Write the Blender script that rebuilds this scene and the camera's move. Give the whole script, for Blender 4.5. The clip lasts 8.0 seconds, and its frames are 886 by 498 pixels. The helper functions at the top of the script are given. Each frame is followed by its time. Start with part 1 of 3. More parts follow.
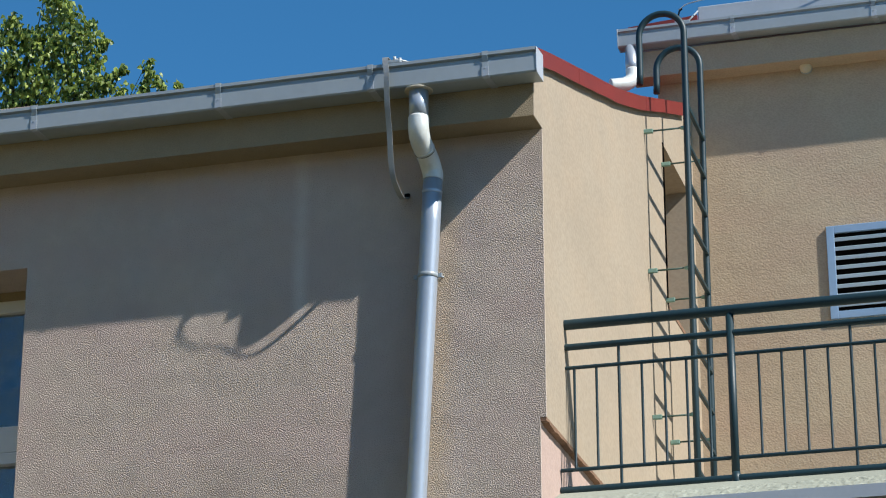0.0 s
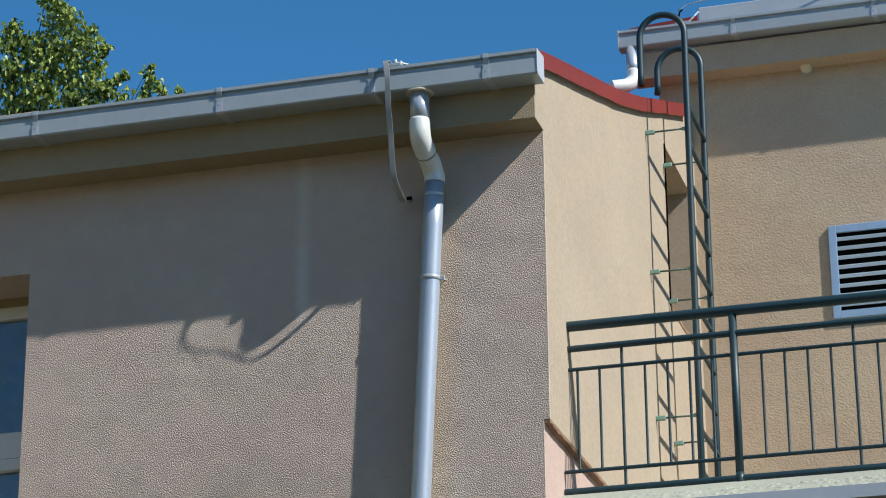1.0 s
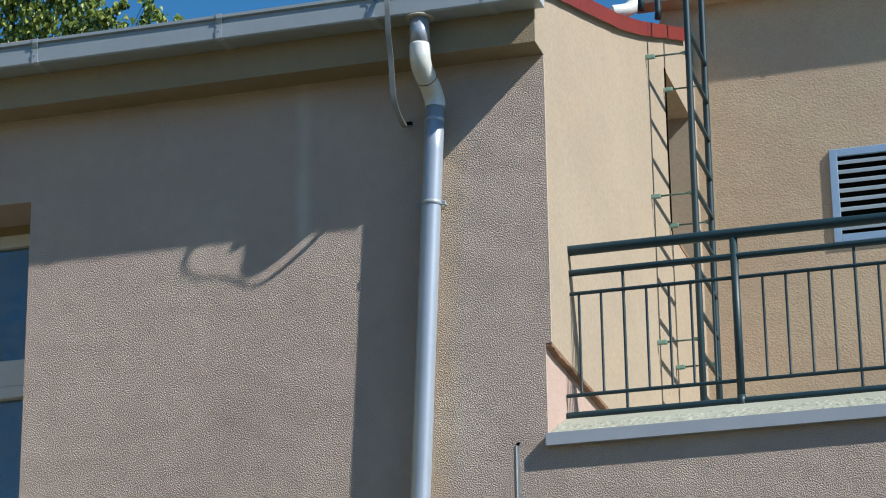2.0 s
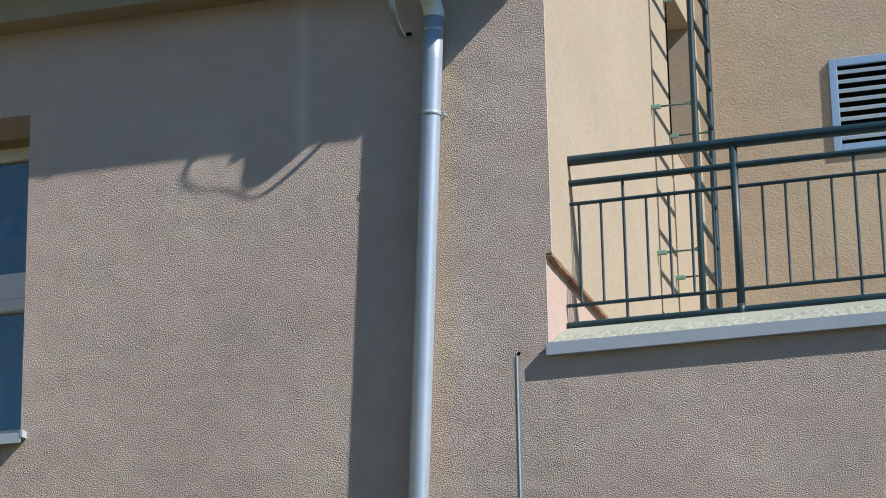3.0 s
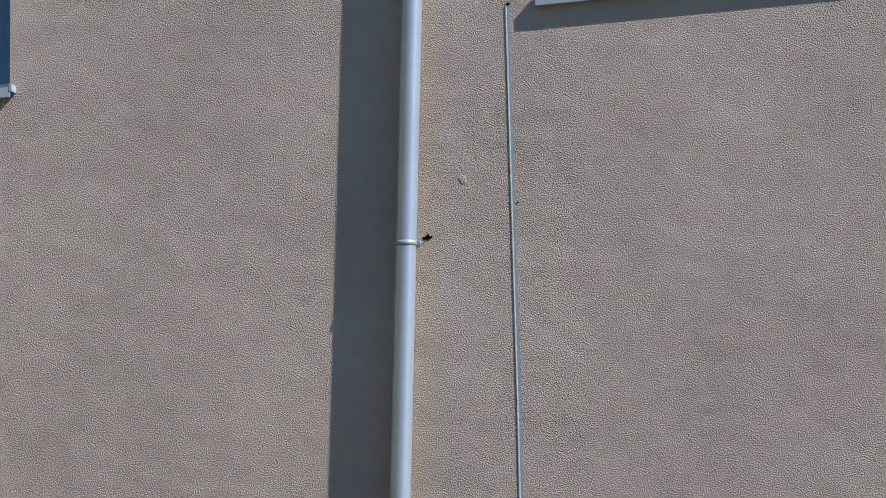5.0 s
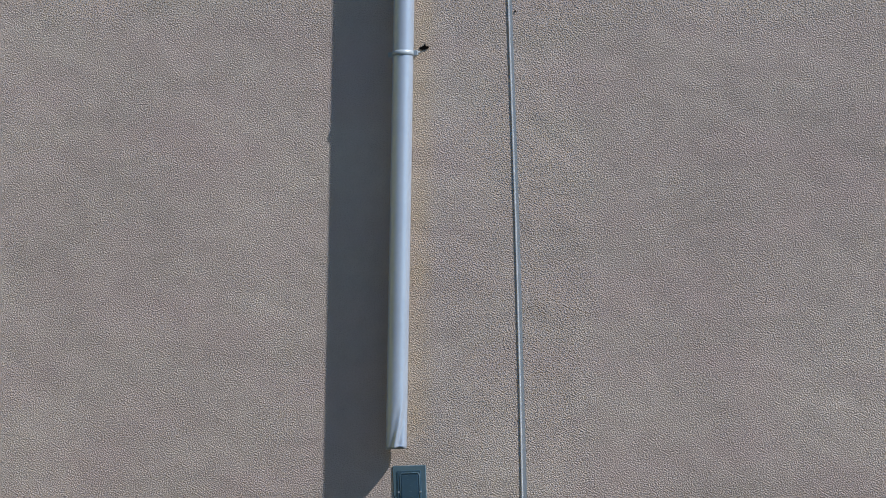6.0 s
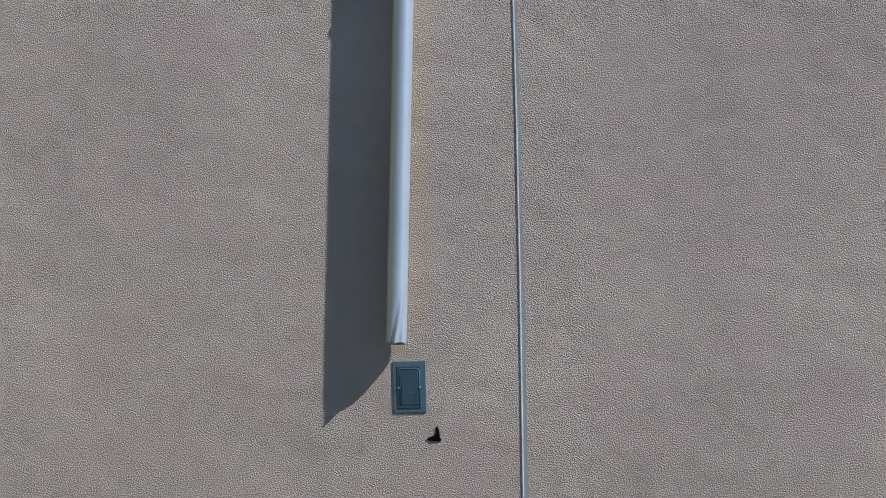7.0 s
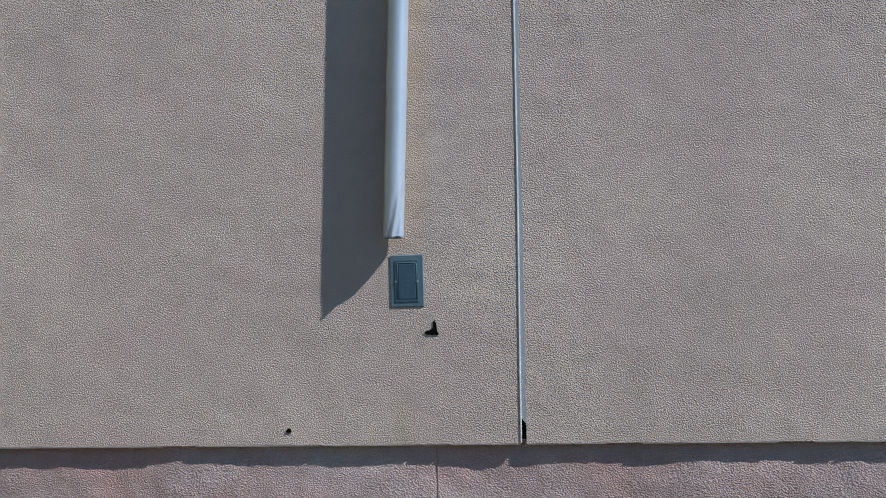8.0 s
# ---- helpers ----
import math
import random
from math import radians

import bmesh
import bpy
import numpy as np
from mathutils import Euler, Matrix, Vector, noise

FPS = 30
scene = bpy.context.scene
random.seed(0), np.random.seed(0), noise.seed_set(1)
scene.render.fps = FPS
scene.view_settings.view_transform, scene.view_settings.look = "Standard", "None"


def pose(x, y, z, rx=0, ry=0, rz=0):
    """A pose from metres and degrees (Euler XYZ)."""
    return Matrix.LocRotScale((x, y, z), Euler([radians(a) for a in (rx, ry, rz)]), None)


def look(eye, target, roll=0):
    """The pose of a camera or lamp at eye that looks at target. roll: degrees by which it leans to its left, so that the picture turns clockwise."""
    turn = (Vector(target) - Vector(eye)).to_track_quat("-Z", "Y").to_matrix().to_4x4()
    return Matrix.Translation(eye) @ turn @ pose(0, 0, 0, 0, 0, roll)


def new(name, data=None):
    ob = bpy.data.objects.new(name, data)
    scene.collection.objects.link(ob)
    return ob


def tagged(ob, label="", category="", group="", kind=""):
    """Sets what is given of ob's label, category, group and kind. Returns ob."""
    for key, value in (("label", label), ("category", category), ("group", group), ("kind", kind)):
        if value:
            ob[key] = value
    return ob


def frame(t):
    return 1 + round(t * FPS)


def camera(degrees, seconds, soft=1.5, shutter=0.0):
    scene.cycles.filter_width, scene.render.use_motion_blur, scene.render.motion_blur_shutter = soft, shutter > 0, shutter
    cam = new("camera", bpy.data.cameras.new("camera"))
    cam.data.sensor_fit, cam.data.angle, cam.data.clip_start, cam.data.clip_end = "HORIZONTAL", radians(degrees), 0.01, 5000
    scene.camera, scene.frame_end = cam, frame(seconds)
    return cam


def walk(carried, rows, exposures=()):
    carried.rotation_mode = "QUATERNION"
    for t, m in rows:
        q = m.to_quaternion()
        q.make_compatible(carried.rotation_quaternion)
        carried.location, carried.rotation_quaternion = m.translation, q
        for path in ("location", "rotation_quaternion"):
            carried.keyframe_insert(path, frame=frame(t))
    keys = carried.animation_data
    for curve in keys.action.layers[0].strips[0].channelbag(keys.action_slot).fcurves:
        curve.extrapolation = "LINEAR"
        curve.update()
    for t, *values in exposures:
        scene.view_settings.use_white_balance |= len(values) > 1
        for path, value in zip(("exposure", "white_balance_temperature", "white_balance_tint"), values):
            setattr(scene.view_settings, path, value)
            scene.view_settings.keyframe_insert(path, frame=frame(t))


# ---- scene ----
# A hand-held camera that stands on the ground, tilts down along a facade and sinks a hand's width.
cam = camera(19.60, 8.0, 1.1)
EYE_X, EYE_Y = 2.656, -11.0
# seconds, height of the lens, tilt, roll, turn to the left
TILTS = [
    (0.0, 1.600, 20.563, -0.045, 15.876),
    (0.5, 1.600, 20.660, -0.217, 15.949),
    (1.0, 1.598, 20.631, -0.468, 15.929),
    (1.5, 1.586, 20.075, -0.664, 15.959),
    (1.7, 1.581, 19.657, -0.724, 15.959),
    (2.8, 1.554, 17.656, -1.043, 16.008),
    (3.0, 1.549, 17.179, -1.093, 16.008),
    (3.5, 1.537, 14.474, -1.014, 15.969),
    (4.0, 1.530, 12.722, -1.106, 15.962),
    (4.2, 1.530, 12.074, -1.126, 15.962),
    (5.3, 1.530, 8.440, -1.656, 15.937),
    (5.5, 1.530, 7.651, -1.676, 15.937),
    (6.0, 1.530, 5.247, -1.791, 16.009),
    (6.5, 1.530, 3.674, -1.726, 16.070),
    (7.0, 1.530, 2.929, -1.563, 16.085),
    (7.5, 1.530, 1.643, -1.410, 16.064),
    (8.0, 1.530, 0.562, -1.556, 16.089),
]


def aim(height, tilt, roll, turn):
    eye = Vector((EYE_X, EYE_Y, height))
    a, b = radians(tilt), radians(turn)
    way = Vector((-math.sin(b) * math.cos(a), math.cos(b) * math.cos(a), math.sin(a)))
    return look(eye, eye + way, roll)


walk(cam, [(t, aim(h, a, r, b)) for t, h, a, r, b in TILTS], [(0.0, 0.42, 6500, 8), (1.7, 0.42, 6480, 8), (3.5, 0.47, 6400, 10), (5.5, 0.31, 6050, 11), (7.0, 0.31, 5950, 10), (8.0, 0.42, 5850, 10)])

# ---- light: afternoon sun that grazes the facade, clear blue sky ----
TO_SUN = Vector((3.40, -1.0, 3.25)).normalized()
world = bpy.data.worlds.new("sky")
scene.world = world
world.use_nodes = True
wt = world.node_tree
sky = wt.nodes.new("ShaderNodeTexSky")
sky.sky_type = "NISHITA"
sky.sun_disc = False
sky.sun_elevation = math.asin(TO_SUN.z)
sky.sun_rotation = math.atan2(TO_SUN.x, TO_SUN.y)
sky.air_density, sky.dust_density, sky.ozone_density = 1.0, 0.0, 5.0
sky.altitude = 1500
wt.nodes["Background"].inputs["Strength"].default_value = 0.110
rich = wt.nodes.new("ShaderNodeHueSaturation")  # the deep blue of a dry day
rich.inputs["Hue"].default_value, rich.inputs["Saturation"].default_value = 0.492, 1.21
wt.links.new(sky.outputs[0], rich.inputs["Color"])
wt.links.new(rich.outputs[0], wt.nodes["Background"].inputs["Color"])
sun = new("sun", bpy.data.lights.new("sun", "SUN"))
sun.data.energy, sun.data.angle, sun.data.color = 5.0, radians(0.53), (1.0, 0.96, 0.915)
sun.matrix_world = look(TO_SUN * 30, (0, 0, 0))


# ---- materials ----
def mat(name, color, rough=0.6, metal=0.0, color2=None, big=1.5, fine=0.0, fine_scale=60.0, spec=0.5, island=0.0):
    """A surface with two colours mixed by clouds at a large and a small scale, and a fine relief (metres)."""
    m = bpy.data.materials.new(name)
    m.use_nodes = True
    nt = m.node_tree
    p = nt.nodes["Principled BSDF"]
    co = nt.nodes.new("ShaderNodeTexCoord")
    c2 = color2 or tuple(c * 0.8 for c in color)
    n1, n2 = nt.nodes.new("ShaderNodeTexNoise"), nt.nodes.new("ShaderNodeTexNoise")
    n1.inputs["Scale"].default_value, n1.inputs["Detail"].default_value = big, 5
    n2.inputs["Scale"].default_value, n2.inputs["Detail"].default_value = big * 14, 4
    add = nt.nodes.new("ShaderNodeMath")
    add.operation = "MULTIPLY_ADD"
    add.inputs[1].default_value = 0.4
    ramp = nt.nodes.new("ShaderNodeMapRange")
    ramp.inputs["From Min"].default_value, ramp.inputs["From Max"].default_value = 0.5, 0.9
    mix = nt.nodes.new("ShaderNodeMix")
    mix.data_type = "RGBA"
    mix.inputs["A"].default_value, mix.inputs["B"].default_value = (*color, 1), (*c2, 1)
    for n in (n1, n2):
        nt.links.new(co.outputs["Object"], n.inputs["Vector"])
    nt.links.new(n2.outputs["Fac"], add.inputs[0])
    nt.links.new(n1.outputs["Fac"], add.inputs[2])
    nt.links.new(add.outputs[0], ramp.inputs["Value"])
    nt.links.new(ramp.outputs[0], mix.inputs["Factor"])
    nt.links.new(mix.outputs["Result"], p.inputs["Base Color"])
    p.inputs["Roughness"].default_value, p.inputs["Metallic"].default_value = rough, metal
    p.inputs["Specular IOR Level"].default_value = spec
    if fine:
        n3, bump = nt.nodes.new("ShaderNodeTexNoise"), nt.nodes.new("ShaderNodeBump")
        n3.inputs["Scale"].default_value, n3.inputs["Detail"].default_value = fine_scale, 4
        bump.inputs["Distance"].default_value, bump.inputs["Strength"].default_value = fine, 1.0
        nt.links.new(co.outputs["Object"], n3.inputs["Vector"])
        nt.links.new(n3.outputs["Fac"], bump.inputs["Height"])
        nt.links.new(bump.outputs[0], p.inputs["Normal"])
    return m


def stucco(name, color, color2, grain, scale, streaks=False, pits=0.8, tint=None):
    """Rubbed plaster: worm-like grains, broad unevenness and faint stains."""
    m = mat(name, color, 0.92, 0, color2, 0.9, spec=0.15)
    nt = m.node_tree
    p = nt.nodes["Principled BSDF"]
    co = nt.nodes["Texture Coordinate"]
    turn = nt.nodes.new("ShaderNodeMapping")
    turn.inputs["Rotation"].default_value = (0, radians(-35), 0)
    turn.inputs["Scale"].default_value = (1.0, 1.0, 1.2)
    worm, broad, tiny = (nt.nodes.new("ShaderNodeTexNoise") for _ in range(3))
    for n, sc, det, dis in ((worm, scale, 0.8, 0.15), (broad, 3.6, 1.5, 0.3), (tiny, scale * 2.0, 1, 0.3)):
        n.inputs["Scale"].default_value, n.inputs["Detail"].default_value, n.inputs["Distortion"].default_value = sc, det, dis
    nt.links.new(co.outputs["Object"], turn.inputs["Vector"])
    nt.links.new(turn.outputs[0], worm.inputs["Vector"])
    lie = nt.nodes.new("ShaderNodeMapping")
    lie.inputs["Scale"].default_value = (0.9, 1.0, 1.3)
    nt.links.new(co.outputs["Object"], lie.inputs["Vector"])
    nt.links.new(lie.outputs[0], broad.inputs["Vector"])
    nt.links.new(co.outputs["Object"], tiny.inputs["Vector"])
    crisp = nt.nodes.new("ShaderNodeMapRange")
    crisp.interpolation_type = "SMOOTHSTEP"
    crisp.inputs["From Min"].default_value, crisp.inputs["From Max"].default_value = 0.34, 0.64
    nt.links.new(worm.outputs["Fac"], crisp.inputs["Value"])
    last = None
    for n, d in ((broad, grain * 2.0), (worm, grain), (tiny, grain * 0.15)):
        b = nt.nodes.new("ShaderNodeBump")
        b.inputs["Distance"].default_value = d
        nt.links.new(n.outputs[0], b.inputs["Height"])
        if last:
            nt.links.new(last.outputs[0], b.inputs["Normal"])
        last = b
    nt.links.new(last.outputs[0], p.inputs["Normal"])
    # relief shading of the grain put into the colour: pits darker, ridges paler
    dust_shade, tone = nt.nodes.new("ShaderNodeMapRange"), nt.nodes.new("ShaderNodeMix")
    dust_shade.inputs["To Min"].default_value, dust_shade.inputs["To Max"].default_value = pits, 1.06
    tone.data_type, tone.blend_type = "RGBA", "MULTIPLY"
    tone.inputs["Factor"].default_value = 1.0
    nt.links.new(crisp.outputs[0], dust_shade.inputs["Value"])
    body = nt.nodes["Mix"].outputs["Result"]
    if tint:
        # patches of another shade, wider than high, as the plaster was rubbed on in courses
        flat, hue = nt.nodes.new("ShaderNodeMapping"), nt.nodes.new("ShaderNodeTexNoise")
        flat.inputs["Scale"].default_value, flat.inputs["Location"].default_value = (1.0, 1.0, 2.2), (3.1, 0.0, 5.7)
        hue.inputs["Scale"].default_value, hue.inputs["Detail"].default_value = 1.7, 6
        much, dye = nt.nodes.new("ShaderNodeMapRange"), nt.nodes.new("ShaderNodeMix")
        much.inputs["From Min"].default_value, much.inputs["From Max"].default_value, much.inputs["To Max"].default_value = 0.42, 0.66, tint[3]
        dye.data_type = "RGBA"
        dye.inputs["B"].default_value = (*tint[:3], 1)
        nt.links.new(co.outputs["Object"], flat.inputs["Vector"])
        nt.links.new(flat.outputs[0], hue.inputs["Vector"])
        nt.links.new(hue.outputs["Fac"], much.inputs["Value"])
        nt.links.new(much.outputs[0], dye.inputs["Factor"])
        nt.links.new(body, dye.inputs["A"])
        body = dye.outputs["Result"]
    nt.links.new(body, tone.inputs["A"])
    nt.links.new(dust_shade.outputs[0], tone.inputs["B"])
    nt.links.new(tone.outputs["Result"], p.inputs["Base Color"])
    if streaks:
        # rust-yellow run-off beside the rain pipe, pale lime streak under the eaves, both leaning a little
        base = tone.outputs["Result"]
        xyz = nt.nodes.new("ShaderNodeSeparateXYZ")
        nt.links.new(co.outputs["Object"], xyz.inputs[0])
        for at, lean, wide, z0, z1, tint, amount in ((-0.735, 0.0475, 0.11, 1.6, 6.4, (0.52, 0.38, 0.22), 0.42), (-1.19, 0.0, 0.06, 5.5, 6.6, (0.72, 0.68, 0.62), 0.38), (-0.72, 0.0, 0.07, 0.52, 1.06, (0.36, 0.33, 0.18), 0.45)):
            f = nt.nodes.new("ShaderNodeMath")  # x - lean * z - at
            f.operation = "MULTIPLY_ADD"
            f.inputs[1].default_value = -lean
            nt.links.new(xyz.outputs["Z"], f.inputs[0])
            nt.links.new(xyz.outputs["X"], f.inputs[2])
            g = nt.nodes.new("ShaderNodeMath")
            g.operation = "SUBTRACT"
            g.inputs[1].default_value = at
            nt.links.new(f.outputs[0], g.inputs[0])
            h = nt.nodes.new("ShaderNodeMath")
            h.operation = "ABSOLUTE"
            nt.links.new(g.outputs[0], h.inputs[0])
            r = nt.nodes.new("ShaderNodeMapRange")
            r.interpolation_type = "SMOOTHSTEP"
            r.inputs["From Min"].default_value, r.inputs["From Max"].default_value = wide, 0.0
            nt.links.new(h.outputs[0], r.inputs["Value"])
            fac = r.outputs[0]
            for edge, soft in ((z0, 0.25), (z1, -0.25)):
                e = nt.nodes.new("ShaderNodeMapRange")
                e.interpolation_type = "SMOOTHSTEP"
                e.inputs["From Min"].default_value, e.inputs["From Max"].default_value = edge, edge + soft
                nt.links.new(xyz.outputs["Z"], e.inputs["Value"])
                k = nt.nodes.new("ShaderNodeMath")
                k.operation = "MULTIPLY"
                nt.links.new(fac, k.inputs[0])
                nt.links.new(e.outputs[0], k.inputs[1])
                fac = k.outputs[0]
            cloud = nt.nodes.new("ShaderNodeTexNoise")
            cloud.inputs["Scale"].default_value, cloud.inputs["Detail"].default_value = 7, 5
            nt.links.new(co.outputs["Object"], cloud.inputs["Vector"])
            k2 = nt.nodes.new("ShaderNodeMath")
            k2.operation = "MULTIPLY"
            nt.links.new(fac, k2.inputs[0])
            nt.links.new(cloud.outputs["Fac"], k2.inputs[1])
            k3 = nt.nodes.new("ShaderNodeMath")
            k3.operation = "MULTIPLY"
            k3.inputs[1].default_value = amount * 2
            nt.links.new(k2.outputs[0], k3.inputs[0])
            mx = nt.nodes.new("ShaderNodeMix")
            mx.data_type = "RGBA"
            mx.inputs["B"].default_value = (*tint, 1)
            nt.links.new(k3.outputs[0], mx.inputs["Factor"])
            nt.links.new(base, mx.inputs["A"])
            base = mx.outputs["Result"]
        nt.links.new(base, p.inputs["Base Color"])
    return m


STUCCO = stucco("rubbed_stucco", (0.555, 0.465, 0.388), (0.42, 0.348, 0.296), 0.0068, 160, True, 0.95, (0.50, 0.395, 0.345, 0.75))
STUCCO_SMOOTH = stucco("smooth_stucco", (0.37, 0.31, 0.235), (0.33, 0.275, 0.208), 0.0011, 40, False, 0.97, (0.39, 0.31, 0.225, 0.5))
STUCCO_BACK = stucco("back_stucco", (0.50, 0.40, 0.28), (0.42, 0.33, 0.235), 0.0026, 75, False, 0.97, (0.47, 0.345, 0.25, 0.6))
PINK = stucco("pink_plaster", (0.46, 0.345, 0.30), (0.40, 0.30, 0.255), 0.0008, 60, False, 0.98)
PLINTH = stucco("plinth_render", (0.52, 0.42, 0.385), (0.34, 0.25, 0.225), 0.0065, 145, False, 0.9, (0.48, 0.28, 0.25, 0.5))
BROWN = mat("worn_brown_edge", (0.26, 0.15, 0.09), 0.9, 0, (0.16, 0.09, 0.055), 6, 0.004, 50)
GREY_METAL = mat("coated_gutter_sheet", (0.37, 0.415, 0.44), 0.42, 0.15, (0.32, 0.36, 0.385), 2.0, 0.0006, 8)
PIPE = mat("silver_coated_pipe", (0.41, 0.465, 0.53), 0.36, 0.35, (0.36, 0.41, 0.475), 3.0, 0.0005, 12)
ELBOW = mat("pale_elbow_sheet", (0.70, 0.73, 0.72), 0.4, 0.1, (0.58, 0.60, 0.55), 7.0)
CREAM = mat("cream_sealant", (0.62, 0.58, 0.47), 0.8, 0, (0.48, 0.43, 0.34), 20, 0.002, 80)
RED = mat("red_coated_sheet", (0.20, 0.022, 0.016), 0.55, 0, (0.165, 0.019, 0.014), 3, 0.0008, 10)
GREEN = mat("dark_green_paint", (0.006, 0.027, 0.036), 0.48, 0.0, (0.010, 0.036, 0.046), 5, 0.0006, 40)
GREEN_PALE = mat("pale_green_paint", (0.22, 0.36, 0.29), 0.6, 0, (0.16, 0.27, 0.22), 12)
GREEN_DULL = mat("dull_green_paint", (0.075, 0.13, 0.105), 0.6, 0, (0.05, 0.09, 0.075), 12)
SCREED = stucco("flaking_screed", (0.33, 0.345, 0.285), (0.285, 0.295, 0.24), 0.0012, 70, False, 0.95)
WHITE_TRIM = mat("white_drip_profile", (0.44, 0.48, 0.53), 0.45, 0.1, (0.39, 0.43, 0.48), 4)
BASE_TRIM = mat("dull_base_profile", (0.42, 0.40, 0.37), 0.7, 0.0, (0.25, 0.235, 0.215), 9)
GREY_TRIM = mat("grey_joint_profile", (0.40, 0.42, 0.44), 0.5, 0.2, (0.33, 0.36, 0.37), 5)
WHITE_PVC = mat("white_window_frame", (0.72, 0.72, 0.70), 0.4, 0, (0.66, 0.66, 0.64), 3)
# near-black colour stands for shade inside hollows; a few dark fittings share it
DARK = mat("dark_hollow", (0.005, 0.0045, 0.004), 1.0, 0, (0.008, 0.007, 0.006), 8, spec=0.0)
LOUVRE = mat("blue_grey_aluminium", (0.28, 0.41, 0.58), 0.45, 0.1, (0.24, 0.36, 0.51), 3)
SLAT = mat("weathered_slat", (0.36, 0.44, 0.50), 0.5, 0.1, (0.29, 0.36, 0.42), 5)
BOX = mat("blue_grey_plastic", (0.105, 0.165, 0.195), 0.42, 0, (0.08, 0.135, 0.165), 12, 0.0006, 40)
BOX_LID = mat("dark_blue_plastic", (0.05, 0.10, 0.14), 0.38, 0, (0.04, 0.08, 0.11), 14, 0.0006, 40)
ROOM = mat("painted_dim_room", (0.10, 0.09, 0.08), 0.9)
LAMP = mat("cream_lamp_cover", (0.70, 0.62, 0.46), 0.5, 0, (0.6, 0.52, 0.38), 10)
CONCRETE = mat("worn_paving", (0.058, 0.051, 0.024), 0.9, 0, (0.044, 0.039, 0.018), 0.6, 0.004, 30)
CABLE = mat("galvanised_strip", (0.36, 0.37, 0.36), 0.5, 0.5, (0.28, 0.29, 0.29), 9)
BARK = mat("brown_bark", (0.05, 0.038, 0.028), 0.9, 0, (0.035, 0.027, 0.02), 5, 0.01, 30)
OCHRE = stucco("ochre_bounce_plaster", (0.40, 0.345, 0.135), (0.345, 0.295, 0.115), 0.003, 60, False, 0.97)
SOFFIT = stucco("eave_stucco", (0.36, 0.29, 0.195), (0.30, 0.24, 0.16), 0.0045, 140, False, 0.95)


def glass_mat():
    m = bpy.data.materials.new("window_glass")
    m.use_nodes = True
    p = m.node_tree.nodes["Principled BSDF"]
    p.inputs["Base Color"].default_value = (0.75, 0.85, 0.92, 1)
    p.inputs["Roughness"].default_value, p.inputs["IOR"].default_value = 0.03, 1.9
    p.inputs["Transmission Weight"].default_value = 1.0
    # a film of dust in cloudy patches
    nt = m.node_tree
    co, cloud, much = nt.nodes.new("ShaderNodeTexCoord"), nt.nodes.new("ShaderNodeTexNoise"), nt.nodes.new("ShaderNodeMapRange")
    cloud.inputs["Scale"].default_value, cloud.inputs["Detail"].default_value, cloud.inputs["Roughness"].default_value = 9, 6, 0.62
    much.inputs["From Min"].default_value, much.inputs["From Max"].default_value = 0.36, 0.72
    much.inputs["To Min"].default_value, much.inputs["To Max"].default_value = 0.06, 0.42
    dust_shade, both = nt.nodes.new("ShaderNodeBsdfDiffuse"), nt.nodes.new("ShaderNodeMixShader")
    dust_shade.inputs["Color"].default_value = (0.34, 0.42, 0.48, 1)
    nt.links.new(co.outputs["Object"], cloud.inputs["Vector"])
    nt.links.new(cloud.outputs["Fac"], much.inputs["Value"])
    nt.links.new(much.outputs[0], both.inputs[0])
    nt.links.new(p.outputs[0], both.inputs[1])
    nt.links.new(dust_shade.outputs[0], both.inputs[2])
    nt.links.new(both.outputs[0], nt.nodes["Material Output"].inputs["Surface"])
    return m


def leaf_mat():
    m = bpy.data.materials.new("green_leaf")
    m.use_nodes = True
    nt = m.node_tree
    p = nt.nodes["Principled BSDF"]
    geo, ramp = nt.nodes.new("ShaderNodeNewGeometry"), nt.nodes.new("ShaderNodeValToRGB")
    ramp.color_ramp.elements[0].color = (0.035, 0.085, 0.015, 1)
    ramp.color_ramp.elements[1].color = (0.42, 0.50, 0.115, 1)
    nt.links.new(geo.outputs["Random Per Island"], ramp.inputs["Fac"])
    nt.links.new(ramp.outputs["Color"], p.inputs["Base Color"])
    p.inputs["Roughness"].default_value = 0.45
    thin, both = nt.nodes.new("ShaderNodeBsdfTranslucent"), nt.nodes.new("ShaderNodeMixShader")
    both.inputs[0].default_value = 0.35
    nt.links.new(ramp.outputs["Color"], thin.inputs["Color"])
    nt.links.new(p.outputs[0], both.inputs[1])
    nt.links.new(thin.outputs[0], both.inputs[2])
    nt.links.new(both.outputs[0], nt.nodes["Material Output"].inputs["Surface"])
    return m


GLASS, LEAF = glass_mat(), leaf_mat()


# ---- mesh helpers ----
def box(bm, x0, x1, y0, y1, z0, z1):
    v = [bm.verts.new((x, y, z)) for x in (x0, x1) for y in (y0, y1) for z in (z0, z1)]
    for a in ((0, 1, 3, 2), (4, 6, 7, 5), (0, 4, 5, 1), (2, 3, 7, 6), (0, 2, 6, 4), (1, 5, 7, 3)):
        bm.faces.new([v[i] for i in a])
    return v


def boxes(*bs):
    bm = bmesh.new()
    for b in bs:
        box(bm, *b)
    return bm


def bevel(bm, w=0.003, seg=2):
    bmesh.ops.bevel(bm, geom=bm.edges[:], offset=w, segments=seg, affect="EDGES", profile=0.5)
    return bm


